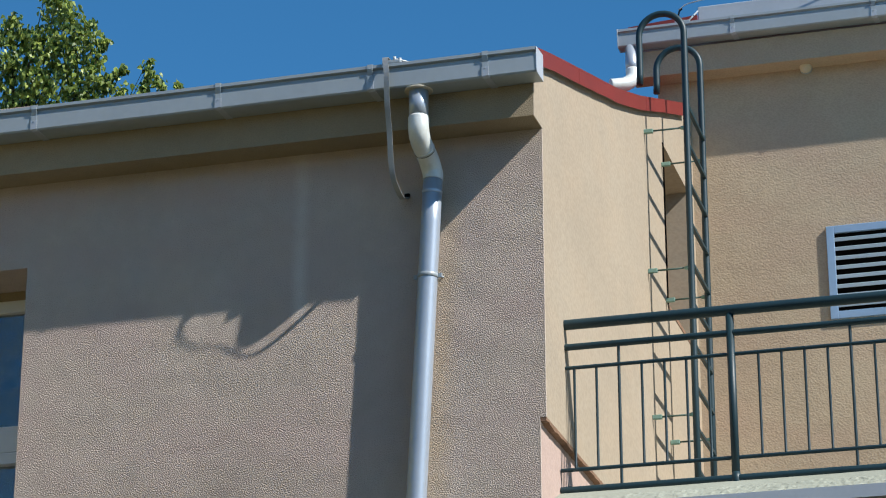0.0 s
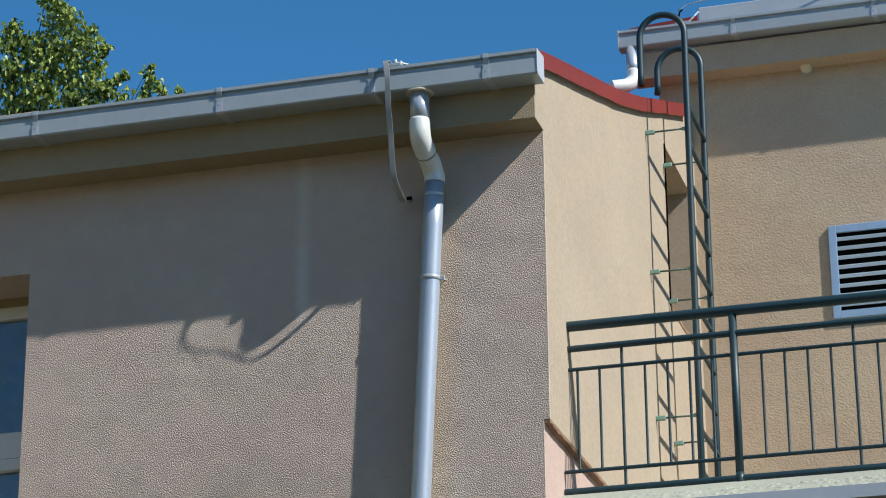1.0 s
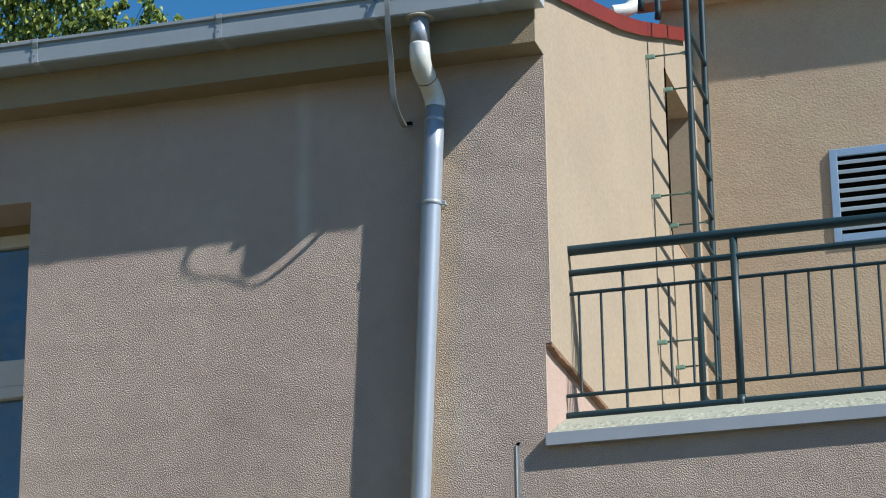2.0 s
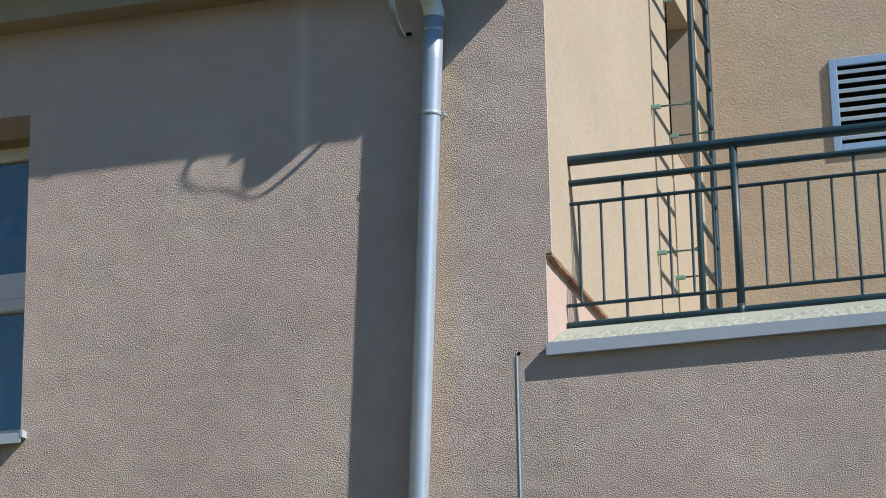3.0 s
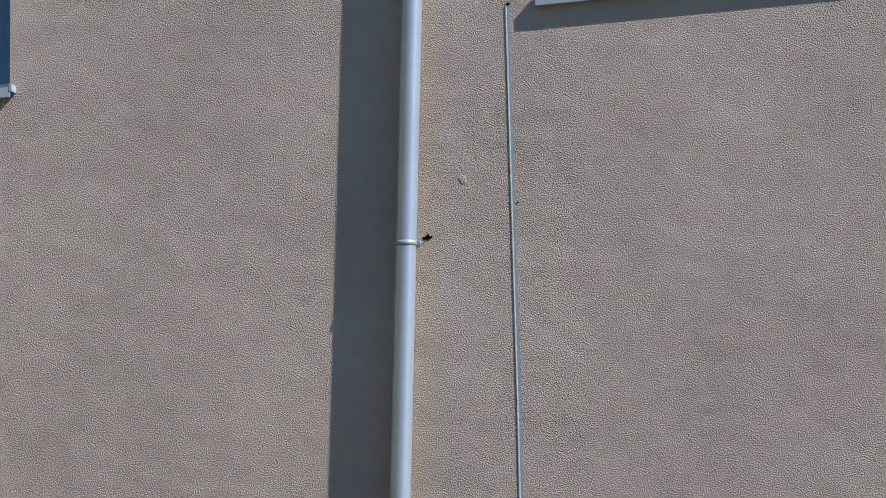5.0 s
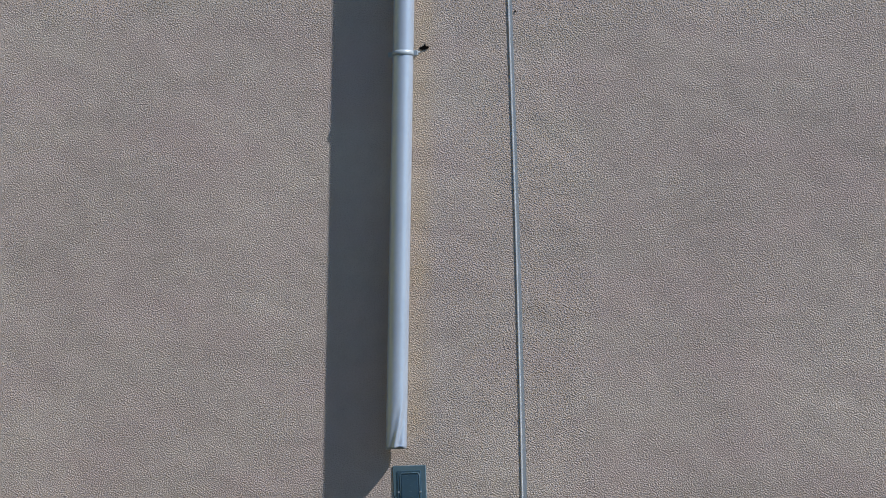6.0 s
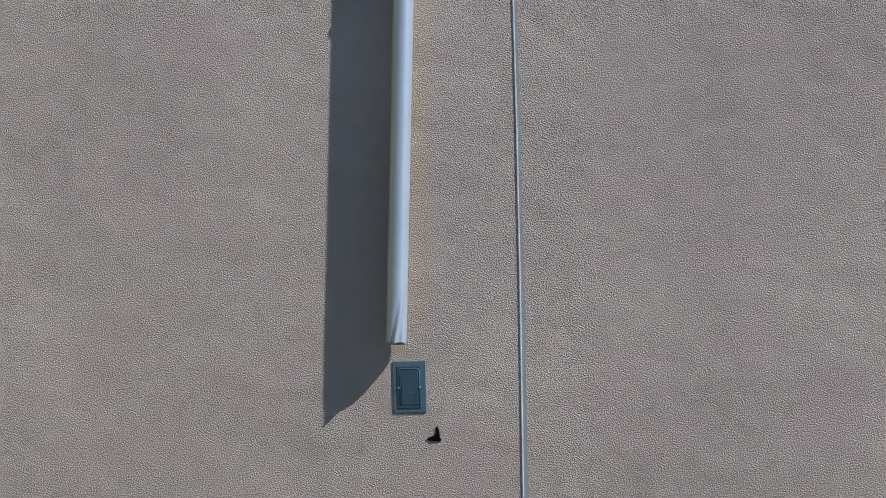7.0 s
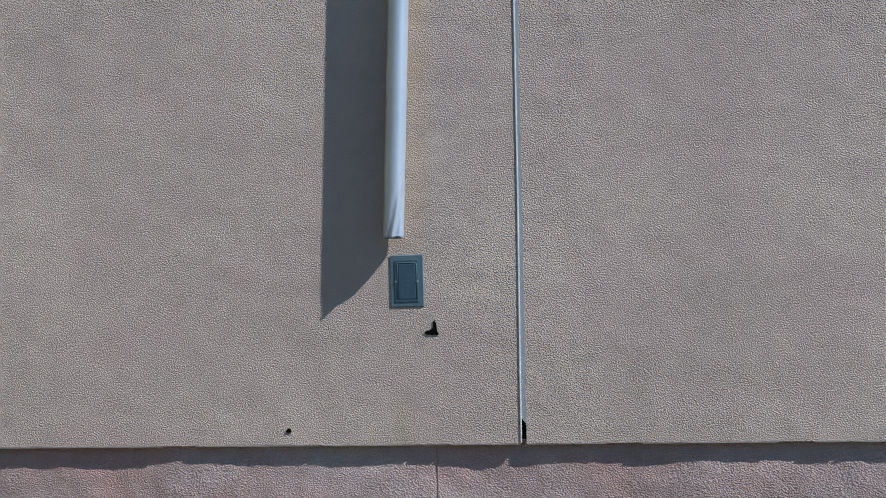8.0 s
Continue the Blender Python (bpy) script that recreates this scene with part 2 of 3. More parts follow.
def extrude(outline, axis, a, b):
    """A prism: outline in the plane square to the axis (0: y, z; 1: x, z; 2: x, y), from a to b."""
    bm = bmesh.new()

    def at(p, k):
        c = list(p)
        c.insert(axis, k)
        return c
    lo, hi = [bm.verts.new(at(p, a)) for p in outline], [bm.verts.new(at(p, b)) for p in outline]
    bm.faces.new(lo), bm.faces.new(hi)
    for i in range(len(outline)):
        j = (i + 1) % len(outline)
        bm.faces.new((lo[i], lo[j], hi[j], hi[i]))
    bmesh.ops.recalc_face_normals(bm, faces=bm.faces[:])
    return bm


def tube(points, r, seg=16, bm=None, close=True):
    """A round tube along points; r is one radius or one for each point."""
    bm = bm or bmesh.new()
    pts = [Vector(p) for p in points]
    rs = r if isinstance(r, (list, tuple)) else [r] * len(pts)
    rings, up = [], None
    for i, p in enumerate(pts):
        d = (pts[min(i + 1, len(pts) - 1)] - pts[max(i - 1, 0)]).normalized()
        if up is None:
            up = d.orthogonal().normalized()
        up = (up - d * up.dot(d)).normalized()
        side = d.cross(up)
        rings.append([bm.verts.new(p + rs[i] * (math.cos(a) * up + math.sin(a) * side)) for a in (2 * math.pi * k / seg for k in range(seg))])
    for a, b in zip(rings, rings[1:]):
        for k in range(seg):
            f = bm.faces.new((a[k], a[(k + 1) % seg], b[(k + 1) % seg], b[k]))
            f.smooth = True
    if close:
        bm.faces.new(rings[0][::-1]), bm.faces.new(rings[-1])
    return bm


def ribbon(points, width, thick, bm=None):
    """A flat strip along points, wide in x."""
    bm = bm or bmesh.new()
    pts = [Vector(p) for p in points]
    rings = []
    for i, p in enumerate(pts):
        d = (pts[min(i + 1, len(pts) - 1)] - pts[max(i - 1, 0)]).normalized()
        side = Vector((1, 0, 0))
        side = (side - d * side.dot(d)).normalized()
        n = d.cross(side)
        rings.append([bm.verts.new(p + side * sx * width / 2 + n * sn * thick / 2) for sx, sn in ((-1, -1), (1, -1), (1, 1), (-1, 1))])
    for a, b in zip(rings, rings[1:]):
        for k in range(4):
            bm.faces.new((a[k], a[(k + 1) % 4], b[(k + 1) % 4], b[k]))
    bm.faces.new(rings[0][::-1]), bm.faces.new(rings[-1])
    return bm


def arc(points, steps=8):
    """A smooth curve (Catmull-Rom) through points."""
    p = [Vector(q) for q in points]
    p = [2 * p[0] - p[1]] + p + [2 * p[-1] - p[-2]]
    out = []
    for a, b, c, d in zip(p, p[1:], p[2:], p[3:]):
        for k in range(steps):
            t = k / steps
            out.append(0.5 * (2 * b + (c - a) * t + (2 * a - 5 * b + 4 * c - d) * t * t + (3 * b - a - 3 * c + d) * t ** 3))
    return out + [p[-2]]


def mesh(name, bm, material):
    me = bpy.data.meshes.new(name)
    bmesh.ops.recalc_face_normals(bm, faces=bm.faces[:])
    bm.to_mesh(me)
    bm.free()
    me.materials.append(material)
    return me


def thing(name, label, category, bm=None, material=None, group="", kind="", at=None):
    ob = new(name, mesh(name, bm, material) if bm else None)
    if at:
        ob.location = at
    return tagged(ob, label, category, group, kind)


def part(name, bm, material, parent, label=""):
    ob = new(name, mesh(name, bm, material))
    ob.parent = parent
    if parent.location.length:
        ob.matrix_parent_inverse = Matrix.Translation(-parent.location)
    return tagged(ob, label)


def setting(name, label, category, bm, material):
    return thing(name, label, category, bm, material, kind="structure")


# ---- the large structure ----
def rake(y):
    """Height of the sloping wall top under the red verge sheet."""
    ys, zs = (-0.3, -0.08, 0.32, 0.97, 1.69, 2.33, 3.61, 4.6), (6.67, 6.745, 6.874, 7.077, 7.302, 7.533, 8.035, 8.42)
    return float(np.interp(y, ys, zs))


WX0, WX1, WZ0, WZ1 = -4.15, -2.63, 4.37, 6.012   # window opening
ground = setting("ground", "worn grey-brown paved ground in front of the building", "ground", boxes((-60, 60, -60, 80, -0.2, 0.0)), CONCRETE)

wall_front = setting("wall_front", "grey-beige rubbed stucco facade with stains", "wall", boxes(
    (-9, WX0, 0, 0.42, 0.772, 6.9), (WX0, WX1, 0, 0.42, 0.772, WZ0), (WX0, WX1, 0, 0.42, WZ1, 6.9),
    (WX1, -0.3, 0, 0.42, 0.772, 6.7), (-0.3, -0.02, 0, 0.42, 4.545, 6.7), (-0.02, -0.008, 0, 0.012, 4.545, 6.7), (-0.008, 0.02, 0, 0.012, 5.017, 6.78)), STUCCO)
JZ = (0.772, 1.9, 2.7, 4.545)


def joint_left(z):
    return float(np.interp(z, JZ, (-0.184, -0.168, -0.162, -0.160)))


def joint_right(z):
    return float(np.interp(z, JZ, (-0.156, -0.147, -0.142, -0.143)))


part("joint_edge", extrude([(-0.3, 0.772)] + [(joint_left(z), z) for z in JZ] + [(-0.3, 4.545)], 1, 0, 0.42), STUCCO, wall_front)
wall_terrace = setting("wall_terrace", "grey-beige rubbed stucco wall under the terrace", "wall",
                       extrude([(9, 0.772)] + [(joint_right(z), z) for z in JZ[:-1]] + [(joint_right(4.545), 4.545), (-0.0085, 4.545), (-0.0085, 4.5405), (9, 4.5405)], 1, 0, 0.42), STUCCO)
# black sheet behind the joint: the gap's shade is put into its colour
joint_gap_shade = setting("joint_gap_shade", "black sheet for the shade inside the joint gap", "wall", boxes((-0.2, -0.13, 0.03, 0.04, 0.7, 4.54)), DARK)

# recessed plinth with an uneven face
bm = bmesh.new()
nx, nz = 900, 40


def plinth_y(x, z):
    p = Vector((x, 3.0, z))
    return 0.027 + 0.008 * noise.noise(p * 2.3) + 0.0035 * noise.noise(p * 9) + 0.002 * noise.noise(p * 31)


grid = [[bm.verts.new((-9 + 18 * i / nx, plinth_y(-9 + 18 * i / nx, z), z)) for i in range(nx + 1)]
        for z in (0.79 * j / nz for j in range(nz + 1))]
for a, b in zip(grid, grid[1:]):
    for i in range(nx):
        bm.faces.new((a[i], a[i + 1], b[i + 1], b[i])).smooth = True
plinth = setting("plinth", "reddish brown rough plinth set back under the facade", "plinth", bm, PLINTH)
# a hairline crack runs down the plinth
crack = [(-0.577 + 0.004 * noise.noise(Vector((0, 0, 7 * z))), plinth_y(-0.577, z) - 0.0016, z) for z in (0.02 * k for k in range(39))]
part("crack", ribbon(crack, 0.0022, 0.002), BROWN, plinth, "dark hairline crack in the plinth")
# base profile, bare in places and plastered over in others
rnd = random.Random(21)
for start, end, wall in ((-4.2, -0.187, wall_front), (-0.152, 3.2, wall_terrace)):
    x = start
    while x < end - 0.05:
        length = min(rnd.uniform(0.10, 0.75), end - x)
        part("base_profile", boxes((x, x + length, -0.0015 - rnd.uniform(0, 0.002), 0.03, 0.7675, 0.7690 + rnd.uniform(0.0, 0.002))), BASE_TRIM, wall, "thin pale metal base profile")
        x += length + rnd.choice((0.01, 0.02, 0.16))

# return wall, square to the facade, with a niche
NY0, NY1, NZ0, NZ1 = 3.11, 3.95, 6.615, 7.648


def gable(y0, y1, z0, z1=None):
    n = max(2, int((y1 - y0) / 0.1))
    ys = [y0 + (y1 - y0) * i / n for i in range(n + 1)]
    return [(y0, z0), (y1, z0)] + ([(y1, z1), (y0, z1)] if z1 else [(y, rake(y) + 0.03) for y in reversed(ys)])


bm = bmesh.new()
for outline in (gable(0.012, NY0, 5.017), gable(NY0, NY1, 5.017, NZ0), gable(NY0, NY1, NZ1), gable(NY1, 4.15, 5.017)):
    one = extrude(outline, 0, -0.25, 0.02)
    me = bpy.data.meshes.new("piece")
    one.to_mesh(me)
    one.free()
    bm.from_mesh(me)
    bpy.data.meshes.remove(me)
wall_return = setting("wall_return", "sunlit smooth beige stucco gable wall", "wall", bm, STUCCO_SMOOTH)
setting("wall_niche", "rough stucco back of the wall niche", "wall", boxes((-0.6, -0.25, NY0 - 0.1, NY0, NZ0 - 0.1, NZ1 + 0.1), (-0.6, -0.25, NY1, NY1 + 0.1, NZ0 - 0.1, NZ1 + 0.1),
        (-0.7, -0.6, NY0 - 0.1, NY1 + 0.1, NZ0 - 0.1, NZ1 + 0.1), (-0.6, -0.25, NY0, NY1, NZ0 - 0.1, NZ0), (-0.6, -0.25, NY0, NY1, NZ1, NZ1 + 0.1)), STUCCO_BACK)
part("jamb_strip", boxes((-0.02, 0.028, NY0 - 0.004, NY0 + 0.012, NZ0, NZ1)), DARK, wall_return, "thin dark strip on the niche edge")
part("niche_edge", boxes((-0.02, 0.024, NY0 + 0.02, NY1, NZ0 - 0.022, NZ0 + 0.004)), BROWN, wall_return, "dark brown strip along the lower niche edge")
wall_base = setting("wall_base", "pink old plaster below the insulated wall", "wall", boxes((-0.25, -0.012, 0.0125, 4.15, 4.3, 5.012)), PINK)
bm = bmesh.new()
n = 160
rows_ = []
for i in range(n + 1):
    y = 0.002 + 4.14 * i / n
    w = 0.005 * noise.noise(Vector((y * 9, 0, 0))) + 0.004 * noise.noise(Vector((y * 31, 2, 0)))
    rows_.append([bm.verts.new(c) for c in ((-0.013, y, 4.998 + w), (0.019 + w * 0.6, y, 5.000 + 1.5 * w), (0.021, y, 5.0165), (-0.013, y, 5.0165))])
for a, b in zip(rows_, rows_[1:]):
    for k in range(4):
        bm.faces.new((a[k], a[(k + 1) % 4], b[(k + 1) % 4], b[k]))
bm.faces.new(rows_[0]), bm.faces.new(rows_[-1][::-1])
part("insulation_edge", bm, BROWN, wall_return, "worn brown lower edge of the insulation")

# eaves band of the front roof
eaves = setting("eaves", "stucco eaves band under the front gutter", "eaves", boxes((-9, 0.018, -0.165, -0.0005, 6.457, 6.72)), SOFFIT)
part("eaves_end", boxes((0.0185, 0.0212, -0.165, 0.013, 6.458, 6.72)), STUCCO_SMOOTH, eaves)
# roof of the front block, a red sheet that climbs to the back
pts = [(-0.16, 6.69), (4.14, rake(4.14) + 0.05), (4.14, rake(4.14) + 0.07), (-0.16, 6.72)]
roof_front = setting("roof_front", "red coated metal roof above the facade", "roof", extrude(pts, 0, -9, 0.0), RED)
# verge sheet in lengths that lap over one another
cuts = (-0.17, 0.72, 1.65, 2.50, 2.74, 3.80)
for i, (a, b) in enumerate(zip(cuts, cuts[1:])):
    b2, o = b + 0.012, 0.0012 * (i % 2)
    k = max(2, int((b - a) / 0.15))
    ys = [a + (b2 - a) * j / k for j in range(k + 1)]
    sag = lambda y: 0.006 * noise.noise(Vector((y * 3.1, 5, 0)))
    outline = [(y, rake(y) + sag(y)) for y in ys] + [(y, rake(y) + 0.088 + 0.5 * sag(y)) for y in reversed(ys)]
    part("verge_sheet", extrude(outline, 0, 0.044 + o, 0.048 + o), RED, roof_front)
    outline = [(y, rake(y) + 0.078) for y in ys] + [(y, rake(y) + 0.0885) for y in reversed(ys)]
    part("verge_top", extrude(outline, 0, -0.12, 0.0485 + o), RED, roof_front)

# terrace slab: deck, sloping screed at its rim, white drip profile
terrace = setting("terrace", "terrace slab with a flaking cream screed rim", "terrace", boxes((-0.011, 9, 0.40, 4.15, 4.3, 4.70)), SCREED)
bm = bmesh.new()
nx, ny = 760, 30
grid = []
for j in range(ny + 1):
    v = j / ny
    row = []
    for i in range(nx + 1):
        x = -0.011 + 4.0 * i / nx
        flake = noise.noise(Vector((x * 30, v * 11, 4))) + 0.7 * noise.noise(Vector((x * 9, v * 6, 7)))
        zone = max(0.0, min(1.0, (0.72 - v) * 5)) * min(1.0, v * 9 + 0.2)
        crust = zone * (0.006 * max(0.0, min(1.0, flake * 3.0)) + 0.002 * noise.noise(Vector((x * 60, v * 30, 2)))) + 0.004 * noise.noise(Vector((x * 3, v * 2, 9)))
        row.append(bm.verts.new((x, -0.008 + 0.41 * v, 4.578 + 0.182 * v + crust)))
    grid.append(row)
for a, b in zip(grid, grid[1:]):
    for i in range(nx):
        bm.faces.new((a[i], a[i + 1], b[i + 1], b[i]))
low = [bm.verts.new((v.co.x, v.co.y, 4.541)) for v in (grid[0][0], grid[0][-1], grid[-1][-1], grid[-1][0])]
bm.faces.new(low)
bm.faces.new([low[0], *grid[0][::1], low[1]]), bm.faces.new([low[1], *[r[-1] for r in grid], low[2]])
bm.faces.new([low[2], *grid[-1][::-1], low[3]]), bm.faces.new([low[3], *[r[0] for r in reversed(grid)], low[0]])
part("screed", bm, SCREED, terrace)
part("drip_profile", boxes((-0.012, 9, -0.033, -0.009, 4.522, 4.580), (-0.012, 9, -0.009, -0.0005, 4.522, 4.527)), WHITE_TRIM, terrace, "pale folded metal drip profile")

# rear block
BY = 4.15
wall_rear = setting("wall_rear", "brown-beige stucco wall behind the terrace", "wall", boxes((-0.19, 9, BY, BY + 0.3, 4.3, 8.75)), STUCCO_BACK)
setting("wall_rear_side", "stucco side of the rear block", "wall", boxes((-0.19, 0.1, BY + 0.3, 12, 4.3, 8.75)), STUCCO_BACK)
setting("eaves_rear", "stucco eaves band of the rear block", "eaves", boxes((-0.33, 9, BY - 0.15, BY - 0.0005, 8.50, 8.68)), STUCCO_BACK)
roof_rear = setting("roof_rear", "pale metal roof edge of the rear block", "roof",
                    extrude([(BY - 0.135, 8.72), (12, 11.2), (12, 11.25), (BY - 0.135, 8.80)], 0, -0.36, 9), RED)
part("verge_upstand", extrude([(-0.35, 8.80), (0.108, 8.80), (0.108, 8.918), (0.02, 8.908), (-0.12, 8.902), (-0.35, 8.884)], 1, BY - 0.125, BY - 0.10), RED, roof_rear, "red sheet upstand over the gutter")
part("white_flashing", bevel(boxes((0.11, 9, BY - 0.10, BY + 0.4, 8.80, 8.985)), 0.006), WHITE_TRIM, roof_rear, "bright white roof flashing")
# plain walls that close the two blocks
for i, b in enumerate(((-9, -8.8, 0.42, 12, 0, 8.2), (8.8, 9, 0.42, 12, 0, 8.5), (-9, 9, 11.8, 12, 0, 8.6))):
    setting("wall_outer", "plain stucco outer wall", "wall", boxes(b), STUCCO_BACK)


# ---- window ----
window = thing("window_1", "white-framed window with blue sky reflections in a deep reveal", "window", kind="structure")
FY = 0.30
SZ = (11 + FY) / 11


def lift(z):
    return 1.6 + (z - 1.6) * SZ


top, t1, t2, t3 = lift(5.781), lift(5.193), lift(5.055), lift(4.998)
part("head_frame", bevel(boxes((WX0, WX1, FY, FY + 0.07, top, lift(5.845))), 0.004), WHITE_PVC, window)
part("head_panel", boxes((WX0, WX1, FY + 0.012, FY + 0.07, lift(5.845) + 0.002, WZ1)), SOFFIT, window, "plastered panel over the frame")
part("transom", bevel(boxes((WX0, WX1, FY, FY + 0.07, t2 + 0.003, t1)), 0.005), WHITE_PVC, window)
part("transom_sash", bevel(boxes((WX0, WX1, FY - 0.012, FY + 0.07, t3, t2)), 0.004), WHITE_PVC, window)
part("bottom_frame", bevel(boxes((WX0, WX1, FY, FY + 0.07, WZ0 + 0.005, lift(4.405))), 0.004), WHITE_PVC, window)
for z0, z1 in ((t1, top), (lift(4.405), t3)):
    pane = part("pane", boxes((WX0 + 0.002, WX1 - 0.002, FY + 0.03, FY + 0.036, z0 - 0.01, z1 + 0.01)), GLASS, window)
    pane.visible_shadow = False
# one dark sheet stands for the unlit room, its dimness put into the colour
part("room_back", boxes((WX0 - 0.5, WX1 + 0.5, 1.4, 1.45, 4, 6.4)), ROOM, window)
part("sill", bevel(boxes((WX0 - 0.03, WX1 + 0.022, -0.045, FY, WZ0 - 0.012, WZ0 + 0.003), (WX0 - 0.03, WX1 + 0.022, -0.047, -0.043, WZ0 - 0.046, WZ0 + 0.003)), 0.0015, 1), WHITE_TRIM, window, "pale metal window sill")
part("sill_cap", bevel(boxes((WX1 + 0.016, WX1 + 0.034, -0.049, 0.0, WZ0 - 0.02, WZ0 + 0.016)), 0.003), WHITE_TRIM, window)


# ---- gutters ----
def gutter(name, label, x0, x1, yb, yf, z0, z1):
    """An open box gutter with a stepped lip along x; returns the thing."""
    g = thing(name, label, "gutter")
    w = 0.003
    out = [(yb, z1 + 0.01), (yb, z0), (yf + 0.006, z0), (yf, z0 + 0.008), (yf, z1 - 0.045), (yf + 0.007, z1 - 0.040), (yf + 0.007, z1 - 0.022),
           (yf - 0.009, z1 - 0.016), (yf - 0.009, z1), (yf + 0.012, z1), (yf + 0.012, z1 - 0.004), (yf, z1 - 0.004), (yf, z1 - 0.014), (yf + 0.010, z1 - 0.020),
           (yf + 0.010, z1 - 0.042), (yf + w, z1 - 0.047), (yf + w, z0 + 0.009), (yf + 0.007, z0 + w), (yb - w, z0 + w), (yb - w, z1 + 0.01)]
    n = 24
    bm = bmesh.new()
    rings = []
    for i in range(n + 1):
        x = x0 + (x1 - x0) * i / n
        dz = 0.003 * noise.noise(Vector((x * 0.9, 7, 0)))
        rings.append([bm.verts.new((x, y, z + dz)) for y, z in out])
    for a, b in zip(rings, rings[1:]):
        for k in range(len(out)):
            bm.faces.new((a[k], a[(k + 1) % len(out)], b[(k + 1) % len(out)], b[k]))
    part("trough", bm, GREY_METAL, g)
    return g


GF, GB, GZ0, GZ1 = -0.295, -0.168, 6.622, 6.749
front_gutter = gutter("rain_gutter", "grey coated box gutter along the eaves", -9, 0.066, GB, GF, GZ0, GZ1)
part("end_cap", bevel(extrude([(GB, GZ0 - 0.002), (GF + 0.004, GZ0 - 0.002), (GF - 0.002, GZ0 + 0.006), (GF - 0.005, GZ1), (GB, GZ1 + 0.012)], 0, 0.0665, 0.072), 0.001, 1), WHITE_TRIM, front_gutter, "pale end cap")


def bracket(parent, x, yb, yf, z0, z1, back):
    w = 0.014
    bm = ribbon([(x, yf + 0.02, z1 + 0.004), (x, yf - 0.011, z1 + 0.003), (x, yf - 0.012, z1 - 0.018), (x, yf - 0.0025, z1 - 0.05), (x, yf - 0.0025, z0 + 0.03)], 2 * w, 0.0025)
    b = part("bracket", bm, GREY_METAL, parent)
    part("bracket_foot", ribbon([(x, yf - 0.0045, z0 + 0.052), (x, yf - 0.0028, z0 + 0.006), (x + 0.006, yf + 0.01, z0 - 0.0022), (x + 0.012, back, z0 - 0.0022)], 2 * w + 0.006, 0.0025), WHITE_TRIM, b)
    part("rivet", tube([(x, yf - 0.005, z0 + 0.045), (x, yf - 0.0075, z0 + 0.045)], 0.004, 8), GREY_METAL, b)


for x in (-4.6, -3.5, -2.50, -1.526, -0.75, -0.18):
    bracket(front_gutter, x, GB, GF, GZ0, GZ1, GB + 0.002)

rear_gutter = gutter("rain_gutter", "grey coated box gutter on the rear block", -0.398, 9, BY - 0.14, BY - 0.232, 8.70, 8.822)
part("end_cap", extrude([(BY - 0.14, 8.698), (BY - 0.232, 8.698), (BY - 0.25, 8.824), (BY - 0.14, 8.835)], 0, -0.403, -0.3985), WHITE_TRIM, rear_gutter)
for x in (0.355, 1.26, 2.2):
    bracket(rear_gutter, x, BY - 0.14, BY - 0.232, 8.70, 8.822, BY - 0.14)

# ---- rain pipe ----
PR, PY = 0.047, -0.0625


def pipe_x(z):
    return -0.529 - 0.0492 * (5.735 - z)


rain_pipe = thing("rain_pipe", "silver metal rain pipe fixed to the facade with clamps", "downpipe")
# cut foot of the straight pipe: the rim is dented and torn open in front
bm = bmesh.new()
seg, rings = 56, []
zs = [6.25, 6.0, 5.0, 4.0, 3.0, 2.2, 1.95] + [1.94 - 0.0123 * k for k in range(20)] + [1.694]
for z in zs:
    ring = []
    low = max(0.0, (1.94 - z) / 0.246)
    fold = 5.75 - 0.95 * low   # the fold climbs from the front of the rim to the sunny side
    for k in range(seg):
        a = 2 * math.pi * k / seg
        c, s = math.cos(a), math.sin(a)
        d = (a - fold + math.pi) % (2 * math.pi) - math.pi
        r = PR + low * (0.006 * math.exp(-(d / 0.13) ** 2) - 0.011 * math.exp(-((d - 0.42) / 0.28) ** 2) - 0.007 * math.exp(-((d + 0.38) / 0.22) ** 2))
        r += 0.0012 * min(1.0, low * 4) * noise.noise(Vector((c * 2.5, s * 2.5, z * 24)))
        tear = 0.012 * math.exp(-((d - 0.6) / 0.35) ** 2) + 0.005 * noise.noise(Vector((c * 3, s * 3, 2.0))) if z == zs[-1] else 0
        ring.append(bm.verts.new((pipe_x(z) + r * c, PY + r * s, z + tear)))
    rings.append(ring)
for a, b in zip(rings, rings[1:]):
    for k in range(seg):
        bm.faces.new((a[k], a[(k + 1) % seg], b[(k + 1) % seg], b[k])).smooth = True
ob = part("lower_pipe", bm, PIPE, rain_pipe)
ob.modifiers.new("thickness", "SOLIDIFY").thickness = 0.002
part("socket", tube([(pipe_x(z), PY, z) for z in (6.150, 6.152, 6.166, 6.168)], [PR + 0.0005, PR + 0.002, PR + 0.002, PR + 0.0005], 28), PIPE, rain_pipe)
OX, OY = -0.525, -0.238
bend = arc([(OX, OY, 6.482), (OX, OY, 6.446), (OX, -0.235, 6.416), (OX + 0.001, -0.222, 6.386), (OX + 0.003, -0.195, 6.362), (OX + 0.006, -0.160, 6.345), (OX + 0.009, -0.125, 6.328),
            (OX + 0.013, -0.092, 6.304), (OX + 0.017, -0.071, 6.275), (pipe_x(6.25), -0.064, 6.25), (pipe_x(6.225), PY, 6.225)], 5)
part("upper_elbow", tube(bend[:27], [PR + 0.0015] + [PR + 0.0035] * 26, 28), ELBOW, rain_pipe, "pale curved metal elbow")
part("lower_elbow", tube(bend[25:], [PR + 0.0025] * 25 + [PR + 0.004], 28), ELBOW, rain_pipe, "pale curved metal elbow")
